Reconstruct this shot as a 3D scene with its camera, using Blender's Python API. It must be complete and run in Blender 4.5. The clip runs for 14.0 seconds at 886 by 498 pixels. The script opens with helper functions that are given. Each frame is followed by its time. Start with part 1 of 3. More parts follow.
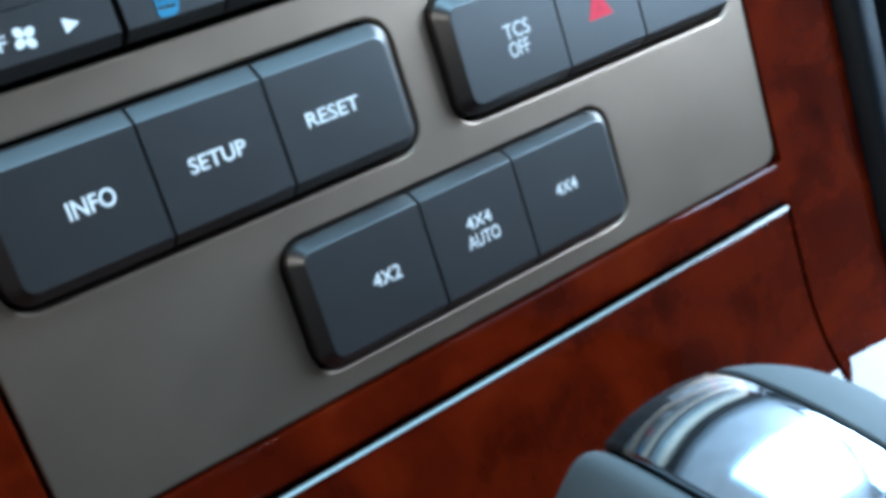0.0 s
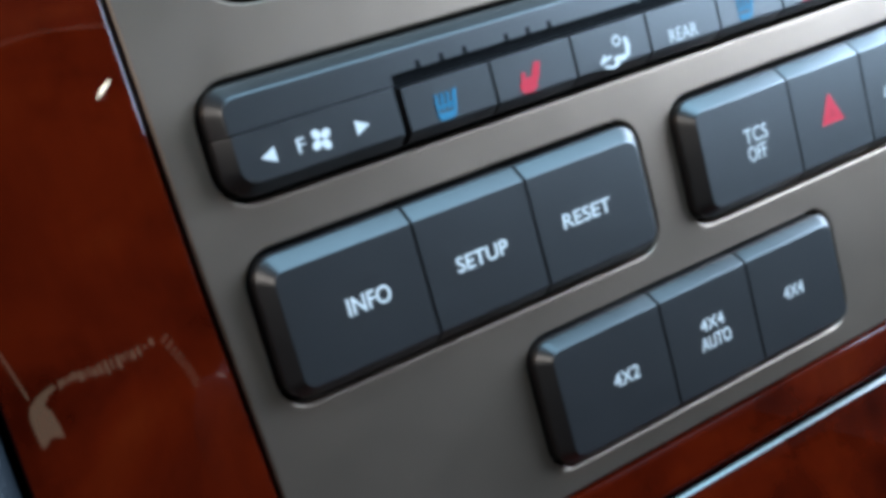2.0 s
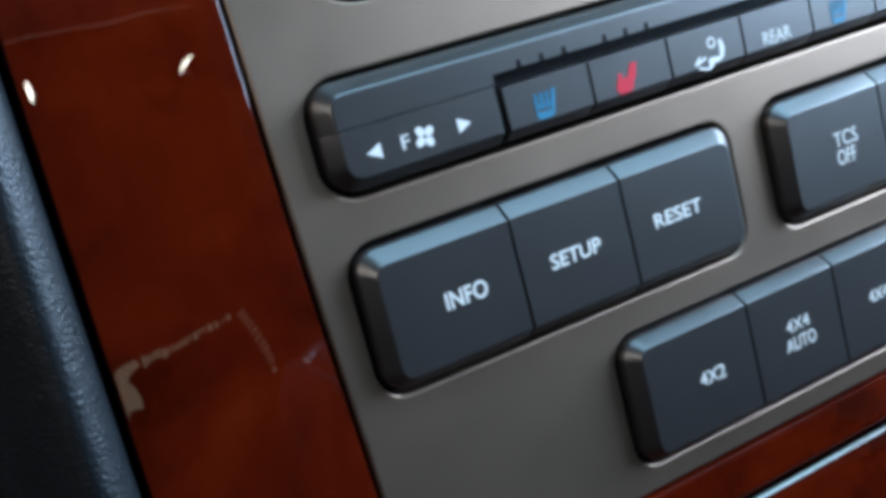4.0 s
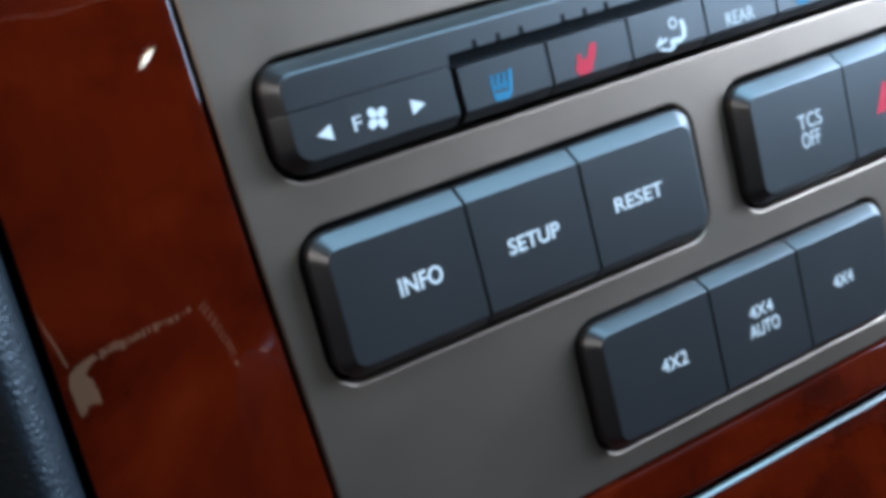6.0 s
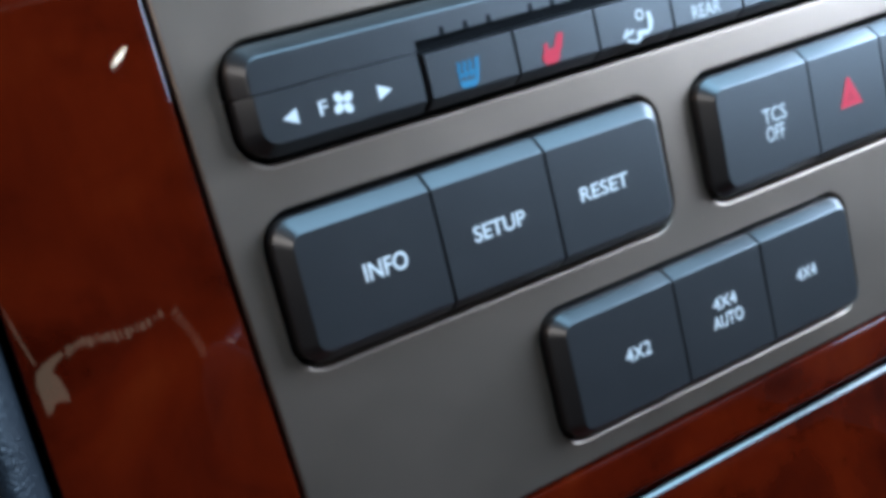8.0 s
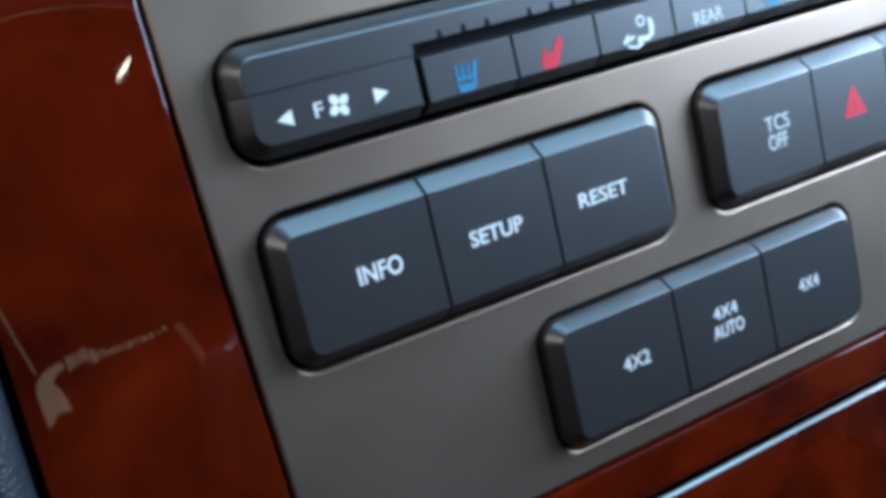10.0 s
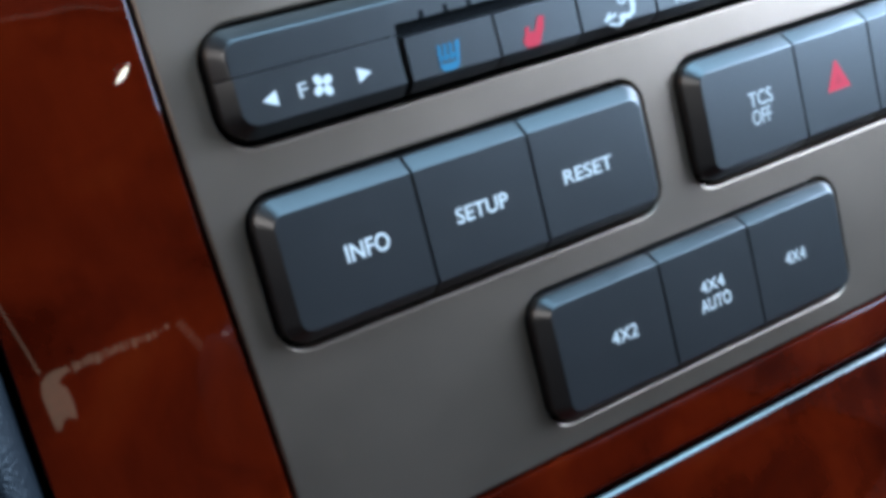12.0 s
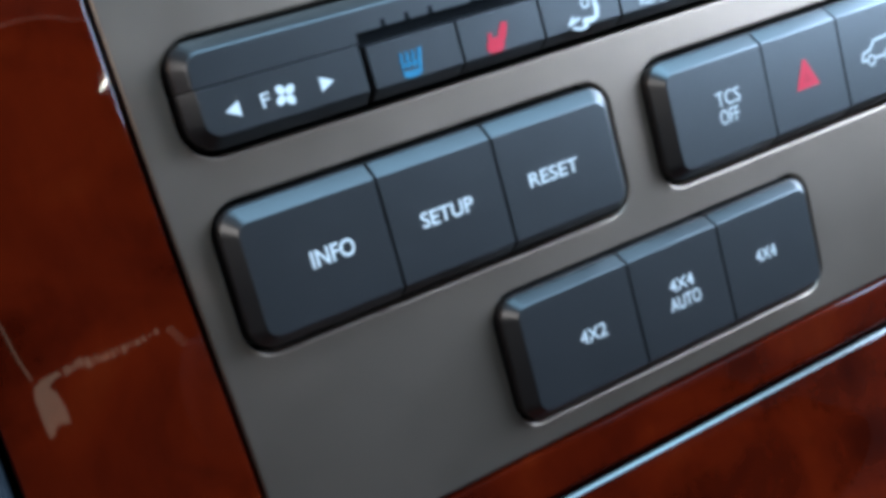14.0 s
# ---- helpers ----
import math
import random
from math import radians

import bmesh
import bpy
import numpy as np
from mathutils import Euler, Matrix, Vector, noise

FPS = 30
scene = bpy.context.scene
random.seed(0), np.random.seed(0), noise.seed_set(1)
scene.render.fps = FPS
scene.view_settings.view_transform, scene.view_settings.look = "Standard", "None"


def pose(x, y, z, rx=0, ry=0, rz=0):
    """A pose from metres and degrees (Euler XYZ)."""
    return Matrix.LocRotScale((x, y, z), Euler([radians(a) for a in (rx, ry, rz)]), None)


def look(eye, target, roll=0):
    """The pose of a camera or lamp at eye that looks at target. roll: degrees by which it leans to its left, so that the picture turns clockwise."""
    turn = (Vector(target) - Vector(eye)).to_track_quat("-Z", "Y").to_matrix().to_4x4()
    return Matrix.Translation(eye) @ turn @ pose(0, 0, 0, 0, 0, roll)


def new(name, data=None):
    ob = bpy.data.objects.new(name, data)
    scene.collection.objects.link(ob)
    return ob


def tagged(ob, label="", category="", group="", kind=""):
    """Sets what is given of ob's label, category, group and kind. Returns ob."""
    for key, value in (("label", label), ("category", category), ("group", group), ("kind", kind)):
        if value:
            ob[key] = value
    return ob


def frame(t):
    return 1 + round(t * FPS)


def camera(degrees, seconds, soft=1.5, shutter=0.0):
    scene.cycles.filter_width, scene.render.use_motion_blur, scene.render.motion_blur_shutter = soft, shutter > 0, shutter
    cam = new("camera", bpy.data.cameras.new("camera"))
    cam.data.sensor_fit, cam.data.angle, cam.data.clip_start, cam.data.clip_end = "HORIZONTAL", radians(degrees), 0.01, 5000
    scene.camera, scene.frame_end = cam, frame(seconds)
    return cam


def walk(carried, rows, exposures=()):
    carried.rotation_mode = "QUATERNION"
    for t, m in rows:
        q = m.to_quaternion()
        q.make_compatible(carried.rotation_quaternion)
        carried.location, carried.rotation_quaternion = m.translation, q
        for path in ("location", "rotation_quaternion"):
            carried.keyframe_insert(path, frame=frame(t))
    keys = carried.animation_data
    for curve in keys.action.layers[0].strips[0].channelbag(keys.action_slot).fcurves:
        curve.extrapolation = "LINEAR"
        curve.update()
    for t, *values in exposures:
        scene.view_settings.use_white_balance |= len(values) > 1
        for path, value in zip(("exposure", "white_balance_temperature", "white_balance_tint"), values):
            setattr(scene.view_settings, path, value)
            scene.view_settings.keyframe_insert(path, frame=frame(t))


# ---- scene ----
cam = camera(42.63, 14.0, soft=4.7)
PATH = [
    (0, (-0.06264, -0.19168, 0.63323), (0.03608, -0.02502, 0.58346), -17.77),
    (0.2, (-0.06223, -0.19362, 0.63337), (0.03604, -0.02634, 0.58481), -18.03),
    (0.5, (-0.05943, -0.19491, 0.63394), (0.04036, -0.02917, 0.58321), -17.87),
    (0.7, (-0.06152, -0.19520, 0.63480), (0.03837, -0.02854, 0.58740), -18.35),
    (0.8, (-0.05949, -0.19569, 0.63385), (0.03852, -0.02786, 0.58668), -18.39),
    (1, (-0.05914, -0.19594, 0.63451), (0.04097, -0.03000, 0.58508), -18.12),
    (1.2, (-0.05647, -0.19875, 0.63591), (0.04244, -0.03260, 0.58479), -18.27),
    (1.3, (-0.06061, -0.19635, 0.63615), (0.04029, -0.03135, 0.58520), -18.92),
    (1.5, (-0.06749, -0.19116, 0.64088), (0.02824, -0.02231, 0.59267), -18.27),
    (1.7, (-0.07704, -0.18244, 0.64317), (0.01786, -0.01176, 0.60004), -17.16),
    (1.8, (-0.08236, -0.17984, 0.64697), (0.01084, -0.00799, 0.60477), -16.50),
    (2, (-0.08868, -0.17467, 0.65436), (0.00378, -0.00192, 0.61428), -15.55),
    (2.2, (-0.09534, -0.16967, 0.65827), (-0.00536, 0.00510, 0.62138), -14.85),
    (2.3, (-0.09793, -0.17025, 0.65913), (-0.01188, 0.00658, 0.62272), -15.04),
    (2.5, (-0.09920, -0.16988, 0.65981), (-0.01299, 0.00645, 0.62140), -14.49),
    (2.7, (-0.09957, -0.16941, 0.65858), (-0.01307, 0.00714, 0.62187), -14.47),
    (4.8, (-0.09265, -0.17683, 0.65824), (-0.00673, -0.00105, 0.61679), -15.23),
    (5, (-0.09101, -0.17724, 0.65749), (0.00005, -0.00361, 0.61797), -15.63),
    (5.2, (-0.09084, -0.17576, 0.65616), (0.00041, -0.00230, 0.61636), -16.29),
    (5.5, (-0.09346, -0.17372, 0.65725), (-0.00447, 0.00125, 0.61898), -15.58),
    (5.7, (-0.09085, -0.17095, 0.65471), (-0.00073, 0.00319, 0.61525), -16.03),
    (6, (-0.09252, -0.17114, 0.65579), (-0.00447, 0.00333, 0.61327), -14.69),
    (6.2, (-0.09209, -0.17107, 0.65273), (-0.00214, 0.00285, 0.61199), -14.69),
    (6.5, (-0.09149, -0.17592, 0.65366), (-0.00282, -0.00101, 0.61436), -15.01),
    (6.7, (-0.09018, -0.17383, 0.65184), (-0.00220, 0.00127, 0.61184), -15.19),
    (7, (-0.08901, -0.17613, 0.65212), (-0.00129, -0.00099, 0.61173), -15.31),
    (7.2, (-0.08985, -0.17280, 0.65039), (-0.00095, 0.00105, 0.60711), -14.67),
    (7.5, (-0.09218, -0.17058, 0.65352), (-0.00039, 0.00175, 0.61019), -14.74),
    (7.7, (-0.09368, -0.17105, 0.65440), (-0.00271, 0.00206, 0.61246), -13.93),
    (8, (-0.09237, -0.17262, 0.65252), (-0.00033, -0.00031, 0.60965), -13.82),
    (8.2, (-0.09011, -0.17554, 0.65168), (0.00089, -0.00265, 0.60892), -14.20),
    (10.3, (-0.08939, -0.17255, 0.65000), (0.00153, 0.00104, 0.61000), -13.27),
    (10.5, (-0.08819, -0.17257, 0.65070), (0.00213, 0.00082, 0.60854), -13.50),
    (10.8, (-0.08643, -0.17380, 0.64644), (0.00465, -0.00163, 0.60104), -13.14),
    (11, (-0.08835, -0.17540, 0.64591), (0.00487, -0.00330, 0.60479), -13.71),
    (11.2, (-0.08968, -0.17534, 0.64733), (0.00094, -0.00180, 0.60646), -13.33),
    (11.5, (-0.08890, -0.17794, 0.64753), (0.00105, -0.00418, 0.60610), -13.66),
    (11.7, (-0.08841, -0.17757, 0.64729), (0.00236, -0.00446, 0.60495), -14.08),
    (12, (-0.08904, -0.17759, 0.64651), (0.00060, -0.00343, 0.60608), -14.51),
    (12.2, (-0.08855, -0.17769, 0.64766), (0.00062, -0.00330, 0.60722), -14.40),
    (12.5, (-0.08718, -0.17795, 0.64896), (0.00107, -0.00332, 0.60752), -14.51),
    (12.7, (-0.08613, -0.17950, 0.64992), (0.00169, -0.00483, 0.60774), -14.80),
    (13, (-0.08461, -0.18258, 0.65224), (0.00423, -0.00824, 0.61083), -14.16),
    (13.2, (-0.08652, -0.18052, 0.64817), (0.00246, -0.00590, 0.60828), -14.30),
    (13.3, (-0.08627, -0.18038, 0.64778), (0.00259, -0.00586, 0.60716), -14.38),
    (13.5, (-0.08663, -0.17959, 0.64630), (0.00182, -0.00447, 0.60743), -14.78),
    (13.7, (-0.08622, -0.17877, 0.64550), (0.00113, -0.00337, 0.60542), -14.71),
    (13.8, (-0.08700, -0.18103, 0.64702), (0.00038, -0.00576, 0.60648), -14.43),
    (14, (-0.08230, -0.18492, 0.64699), (0.00463, -0.00955, 0.60591), -15.43),
]
# the exposure closes down a little as the camera rises from the lever to the panel
EXPOSURES = [(0.0, 0.05, 6450, 5), (1.2, 0.05, 6450, 5), (1.6, -0.05, 6500, 6), (2.1, -0.25, 6650, 9), (2.5, -0.32, 6800, 10), (5.0, -0.24, 6450, 9), (8.0, -0.19, 6350, 10), (14.0, -0.17, 6300, 9)]
walk(cam, [(t, look(eye, target, roll)) for t, eye, target, roll in PATH], EXPOSURES)

# ---- light: a parked car under an open sky, seen from the driver's side ----
world = bpy.data.worlds.new("sky")
world.use_nodes = True
scene.world = world
sky = world.node_tree.nodes.new("ShaderNodeTexSky")
sky.sky_type = "NISHITA"
sky.sun_disc = False
sky.sun_elevation = radians(70)
sky.sun_rotation = radians(10)
world.node_tree.links.new(sky.outputs[0], world.node_tree.nodes["Background"].inputs[0])
world.node_tree.nodes["Background"].inputs[1].default_value = 0.1

sun = new("sun", bpy.data.lights.new("sun", "SUN"))
sun.data.energy, sun.data.angle, sun.data.color = 3.0, radians(0.5), (1.0, 0.95, 0.88)
sun.matrix_world = look((0.2, 1.0, 2.8), (0.1, 0.0, 0.0))


def opening_light(name, eye, target, width, height, watts, color):
    """The sky's light in one opening of the cabin."""
    lamp = new(name, bpy.data.lights.new(name, "AREA"))
    lamp.data.shape, lamp.data.size, lamp.data.size_y = "RECTANGLE", width, height
    lamp.data.energy, lamp.data.color = watts, color
    lamp.matrix_world = look(eye, target)
    return lamp


SKY_BLUE = (0.36, 0.71, 1.03)
SKY_PALE = (0.53, 0.77, 1.08)
SUNLIT = (1.0, 0.95, 0.90)
opening_light("sunroof_light", (0.29, -0.38, 1.19), (0.29, -0.38, 0.0), 0.70, 0.56, 13.9, SKY_BLUE)
opening_light("side_window_light", (0.745, -0.325, 0.87), (0.0, -0.325, 0.845), 0.71, 0.48, 46.9, SKY_PALE)
# lamp in an unseen rear opening, added to brighten the right-hand keys
opening_light("rear_side_added_light", (0.745, -1.05, 0.85), (0.0, -1.05, 0.82), 0.40, 0.50, 1.0, SKY_PALE)
opening_light("far_side_window_light", (-0.745, -0.50, 0.95), (0.0, -0.50, 0.90), 0.90, 0.34, 5.0, SUNLIT)
opening_light("windscreen_light", (0.05, 0.34, 1.06), (0.05, -0.4, 0.75), 1.2, 0.30, 3.6, SKY_BLUE)


# ---- materials ----
def material(name, base, rough=0.5, metal=0.0, spec=0.5, coat=0.0, coat_rough=0.03):
    m = bpy.data.materials.new(name)
    m.use_nodes = True
    b = m.node_tree.nodes["Principled BSDF"]
    b.inputs["Base Color"].default_value = (*base, 1)
    b.inputs["Roughness"].default_value = rough
    b.inputs["Metallic"].default_value = metal
    b.inputs["Specular IOR Level"].default_value = spec
    b.inputs["Coat Weight"].default_value = coat
    b.inputs["Coat Roughness"].default_value = coat_rough
    return m, m.node_tree.nodes, m.node_tree.links, b


def noise_node(nodes, links, scale, detail=3.0, rough=0.5, stretch=None):
    co = nodes.new("ShaderNodeTexCoord")
    n = nodes.new("ShaderNodeTexNoise")
    n.inputs["Scale"].default_value = scale
    n.inputs["Detail"].default_value = detail
    n.inputs["Roughness"].default_value = rough
    if stretch:
        mp = nodes.new("ShaderNodeMapping")
        mp.inputs["Scale"].default_value = stretch
        links.new(co.outputs["Object"], mp.inputs["Vector"])
        links.new(mp.outputs["Vector"], n.inputs["Vector"])
    else:
        links.new(co.outputs["Object"], n.inputs["Vector"])
    return n


def ramp_node(nodes, links, source, stops):
    r = nodes.new("ShaderNodeValToRGB")
    while len(r.color_ramp.elements) < len(stops):
        r.color_ramp.elements.new(0.5)
    for e, (at, color) in zip(r.color_ramp.elements, stops):
        e.position, e.color = at, (*color, 1)
    links.new(source, r.inputs[0])
    return r


def bump(nodes, links, source, target, strength, distance, below=None):
    b = nodes.new("ShaderNodeBump")
    b.inputs["Strength"].default_value = strength
    b.inputs["Distance"].default_value = distance
    links.new(source, b.inputs["Height"])
    if below:
        links.new(below.outputs[0], b.inputs["Normal"])
    links.new(b.outputs[0], target)
    return b


def grained(name, base, spread, rough, metal=0.0, spec=0.5, grain=9000.0, depth=0.00004, blotch=60.0, strength=0.5):
    """A moulded or painted surface: fine grain in relief, and slow changes of tone and gloss."""
    m, nodes, links, b = material(name, base, rough, metal, spec)
    slow = noise_node(nodes, links, blotch, 4.0)
    tone = ramp_node(nodes, links, slow.outputs[0], [(0.3, tuple(c * (1 - spread) for c in base)), (0.7, tuple(min(1, c * (1 + spread)) for c in base))])
    links.new(tone.outputs[0], b.inputs["Base Color"])
    gloss = nodes.new("ShaderNodeMapRange")
    gloss.inputs["To Min"].default_value, gloss.inputs["To Max"].default_value = rough * 0.88, rough * 1.12
    links.new(noise_node(nodes, links, blotch * 3, 5.0).outputs[0], gloss.inputs[0])
    links.new(gloss.outputs[0], b.inputs["Roughness"])
    fine = noise_node(nodes, links, grain, 2.0)
    bump(nodes, links, fine.outputs[0], b.inputs["Normal"], strength, depth)
    return m


def burl_wood(name):
    """Lacquered burl veneer: cloudy red-brown figure with dark eyes under a glossy, slightly wavy coat."""
    m, nodes, links, b = material(name, (0.1, 0.02, 0.01), 0.45, 0.0, 0.0, 0.75, 0.02)
    warp = noise_node(nodes, links, 45.0, 4.0, 0.6)
    cloud = nodes.new("ShaderNodeTexNoise")
    cloud.inputs["Scale"].default_value, cloud.inputs["Detail"].default_value = 28.0, 6.0
    cloud.inputs["Distortion"].default_value = 1.6
    co = nodes.new("ShaderNodeTexCoord")
    mp = nodes.new("ShaderNodeMapping")
    mp.inputs["Scale"].default_value = (0.75, 1.0, 1.15)
    links.new(co.outputs["Object"], mp.inputs["Vector"])
    links.new(mp.outputs["Vector"], cloud.inputs["Vector"])
    tone = ramp_node(nodes, links, cloud.outputs[0], [(0.26, (0.020, 0.0016, 0.0006)), (0.43, (0.040, 0.0029, 0.0007)), (0.58, (0.056, 0.0041, 0.0008)), (0.76, (0.072, 0.0070, 0.0013))])
    fibre = noise_node(nodes, links, 420.0, 5.0, 0.65, (1.0, 1.0, 0.35))
    dark = ramp_node(nodes, links, fibre.outputs[0], [(0.35, (0.84, 0.80, 0.78)), (0.6, (1.0, 1.0, 1.0))])
    mix = nodes.new("ShaderNodeMixRGB")
    mix.blend_type = "MULTIPLY"
    mix.inputs[0].default_value = 0.8
    links.new(tone.outputs[0], mix.inputs[1])
    links.new(dark.outputs[0], mix.inputs[2])
    eyes = ramp_node(nodes, links, warp.outputs[0], [(0.30, (0.35, 0.30, 0.30)), (0.46, (1.0, 1.0, 1.0))])
    mix2 = nodes.new("ShaderNodeMixRGB")
    mix2.blend_type = "MULTIPLY"
    mix2.inputs[0].default_value = 0.7
    links.new(mix.outputs[0], mix2.inputs[1])
    links.new(eyes.outputs[0], mix2.inputs[2])
    links.new(mix2.outputs[0], b.inputs["Base Color"])
    wave = noise_node(nodes, links, 32.0, 2.0)
    bump(nodes, links, wave.outputs[0], b.inputs["Coat Normal"], 0.12, 0.001)
    return m


def leather(name, base, rough=0.5):
    m, nodes, links, b = material(name, base, rough, 0.0, 0.24)
    cells = nodes.new("ShaderNodeTexVoronoi")
    cells.feature = "DISTANCE_TO_EDGE"
    cells.inputs["Scale"].default_value = 820.0
    co = nodes.new("ShaderNodeTexCoord")
    links.new(co.outputs["Object"], cells.inputs["Vector"])
    slow = noise_node(nodes, links, 90.0, 4.0)
    tone = ramp_node(nodes, links, slow.outputs[0], [(0.3, tuple(c * 0.75 for c in base)), (0.7, tuple(c * 1.25 for c in base))])
    links.new(tone.outputs[0], b.inputs["Base Color"])
    rough_bump = bump(nodes, links, noise_node(nodes, links, 420.0, 5.0, 0.65).outputs[0], b.inputs["Normal"], 0.4, 0.0003)
    bump(nodes, links, cells.outputs["Distance"], b.inputs["Normal"], 0.5, 0.0004, rough_bump)
    return m


BEZEL = grained("satin_bezel_paint", (0.256, 0.178, 0.132), 0.05, 0.36, 0.91, 0.5, 7000.0, 0.00002, 40.0, 0.35)
KEY = grained("charcoal_soft_touch", (0.0085, 0.0070, 0.0070), 0.15, 0.34, 0.0, 0.89, 3500.0, 0.00001, 90.0, 0.15)
KEY.node_tree.nodes["Principled BSDF"].inputs["Specular Tint"].default_value = (1.0, 0.965, 0.94, 1)
# near-black colour standing in for the darkness of gaps, recesses and unlit space
VOID = grained("shade_black", (0.0012, 0.0012, 0.0012), 0.2, 0.95, 0.0, 0.0)
# dark tone of the unlit level lamps, and painted shade on the slot floor
SLOT = grained("slot_shade_and_lamp_dark", (0.004, 0.004, 0.0045), 0.2, 0.6, 0.0, 0.06)
WHITE = grained("white_print", (0.54, 0.515, 0.49), 0.05, 0.6, 0.0, 0.2)
BLUE = grained("blue_print", (0.014, 0.125, 0.205), 0.05, 0.6, 0.0, 0.2)
RED = grained("red_print", (0.46, 0.012, 0.028), 0.05, 0.6, 0.0, 0.2)
RED_DARK = grained("dark_red_print", (0.36, 0.008, 0.02), 0.05, 0.6, 0.0, 0.2)
WOOD = burl_wood("lacquered_burl")
HIDE = leather("charcoal_hide", (0.0055, 0.0065, 0.0080), 0.42)
GRIP = grained("grey_grip_hide", (0.054, 0.058, 0.058), 0.08, 0.85, 0.0, 0.25, 3000.0, 0.00004, 60.0)
CHROME, _n, _l, _b = material("bright_chrome", (0.60, 0.65, 0.70), 0.12, 1.0)
SATIN, _n, _l, _b = material("satin_chrome", (0.42, 0.46, 0.48), 0.16, 1.0)
STRIP_CHROME = grained("darkened_chrome", (0.118, 0.106, 0.098), 0.08, 0.22, 1.0, 0.5, 4000.0, 0.00001, 30.0, 0.2)
# lining of unseen walls, near black so that reflections stay dark
DARK_LINING = grained("dark_reflection_lining", (0.016, 0.015, 0.014), 0.2, 0.9, 0.0, 0.2, 2500.0, 0.0003, 12.0)
# brown of the unseen rear wall, chosen to warm the panel's reflections
WARM_LINING = grained("warm_reflection_lining", (0.036, 0.021, 0.016), 0.2, 0.9, 0.0, 0.2, 2500.0, 0.0003, 12.0)
HEADLINING = grained("grey_headlining", (0.36, 0.365, 0.37), 0.1, 0.95, 0.0, 0.1, 2500.0, 0.0003, 12.0)
DASH = grained("charcoal_dash_skin", (0.045, 0.046, 0.048), 0.2, 0.7, 0.0, 0.3, 2500.0, 0.0003, 12.0)
# paler lining of the unseen right wall, sending grey into the wood's reflection
PALE_LINING = grained("pale_reflection_lining", (0.13, 0.128, 0.126), 0.15, 0.8, 0.0, 0.3, 2500.0, 0.0003, 12.0)
CARPET = grained("cabin_carpet", (0.016, 0.0155, 0.015), 0.3, 0.95, 0.0, 0.1, 1800.0, 0.001, 15.0)
STRAP = grained("pale_grey_webbing", (0.12, 0.126, 0.123), 0.1, 0.6)


def slit_glow_material(name):
    """The added glow behind the slit mask: dim low down, very strong higher up."""
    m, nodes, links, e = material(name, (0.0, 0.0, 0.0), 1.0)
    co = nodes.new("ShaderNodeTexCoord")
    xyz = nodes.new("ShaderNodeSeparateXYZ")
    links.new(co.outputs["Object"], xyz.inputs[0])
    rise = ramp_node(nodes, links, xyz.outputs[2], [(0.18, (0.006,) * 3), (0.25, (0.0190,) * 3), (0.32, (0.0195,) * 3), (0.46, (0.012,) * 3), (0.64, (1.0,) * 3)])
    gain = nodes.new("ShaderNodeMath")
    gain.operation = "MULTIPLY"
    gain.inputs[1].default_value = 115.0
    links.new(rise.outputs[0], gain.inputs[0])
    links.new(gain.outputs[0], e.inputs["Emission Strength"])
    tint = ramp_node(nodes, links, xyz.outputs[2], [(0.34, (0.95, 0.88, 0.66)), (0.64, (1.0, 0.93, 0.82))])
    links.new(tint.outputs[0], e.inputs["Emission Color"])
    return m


SLIT_GLOW = slit_glow_material("slit_glow")
YELLOW = grained("yellow_tag_film", (0.50, 0.36, 0.012), 0.05, 0.5)

# ---- building helpers: the dash face is the plane y = 0, lengths here are centimetres from its origin ----
HEIGHT = 60.0


def cm(x, y, z):
    return Vector((x / 100, y / 100, (z + HEIGHT) / 100))


def finish(bm, name, mat, smooth=35.0, flat_front=False):
    bmesh.ops.recalc_face_normals(bm, faces=bm.faces)
    me = bpy.data.meshes.new(name)
    bm.to_mesh(me)
    bm.free()
    me.materials.append(mat)
    me.polygons.foreach_set("use_smooth", [True] * len(me.polygons))
    me.set_sharp_from_angle(angle=radians(smooth))
    if flat_front:
        me.polygons.foreach_set("use_smooth", [abs(p.normal.y) < 0.999 for p in me.polygons])
    return me


def part(name, bm, mat, parent=None, label="", smooth=35.0, flat_front=False):
    ob = new(name, finish(bm, name, mat, smooth, flat_front) if isinstance(bm, bmesh.types.BMesh) else bm)
    if not ob.data.materials:
        ob.data.materials.append(mat)
    ob.parent = parent
    return tagged(ob, label)


def thing(name, label, category, group="", kind=""):
    return tagged(new(name), label, category, group, kind)


def corner_ring(x0, x1, z0, z1, radii, y, steps=6):
    """A rectangle with its own radius at each corner (bottom left, bottom right, top right, top left), facing -y."""
    out = []
    spots = ((x0, z0, 1, 1, 180), (x1, z0, -1, 1, 270), (x1, z1, -1, -1, 0), (x0, z1, 1, -1, 90))
    for (x, z, sx, sz, start), r in zip(spots, radii):
        for k in range(steps + 1):
            a = radians(start + 90 * k / steps)
            out.append(cm(x + sx * r + r * math.cos(a), y, z + sz * r + r * math.sin(a)))
    return out


def loft(bm, rings, cap_first=False, cap_last=True):
    rows = [[bm.verts.new(v) for v in ring] for ring in rings]
    n = len(rows[0])
    for a, b in zip(rows, rows[1:]):
        for k in range(n):
            bm.faces.new((a[k], a[(k + 1) % n], b[(k + 1) % n], b[k]))
    if cap_first:
        bm.faces.new(rows[0])
    if cap_last:
        bm.faces.new(rows[-1])
    return bm


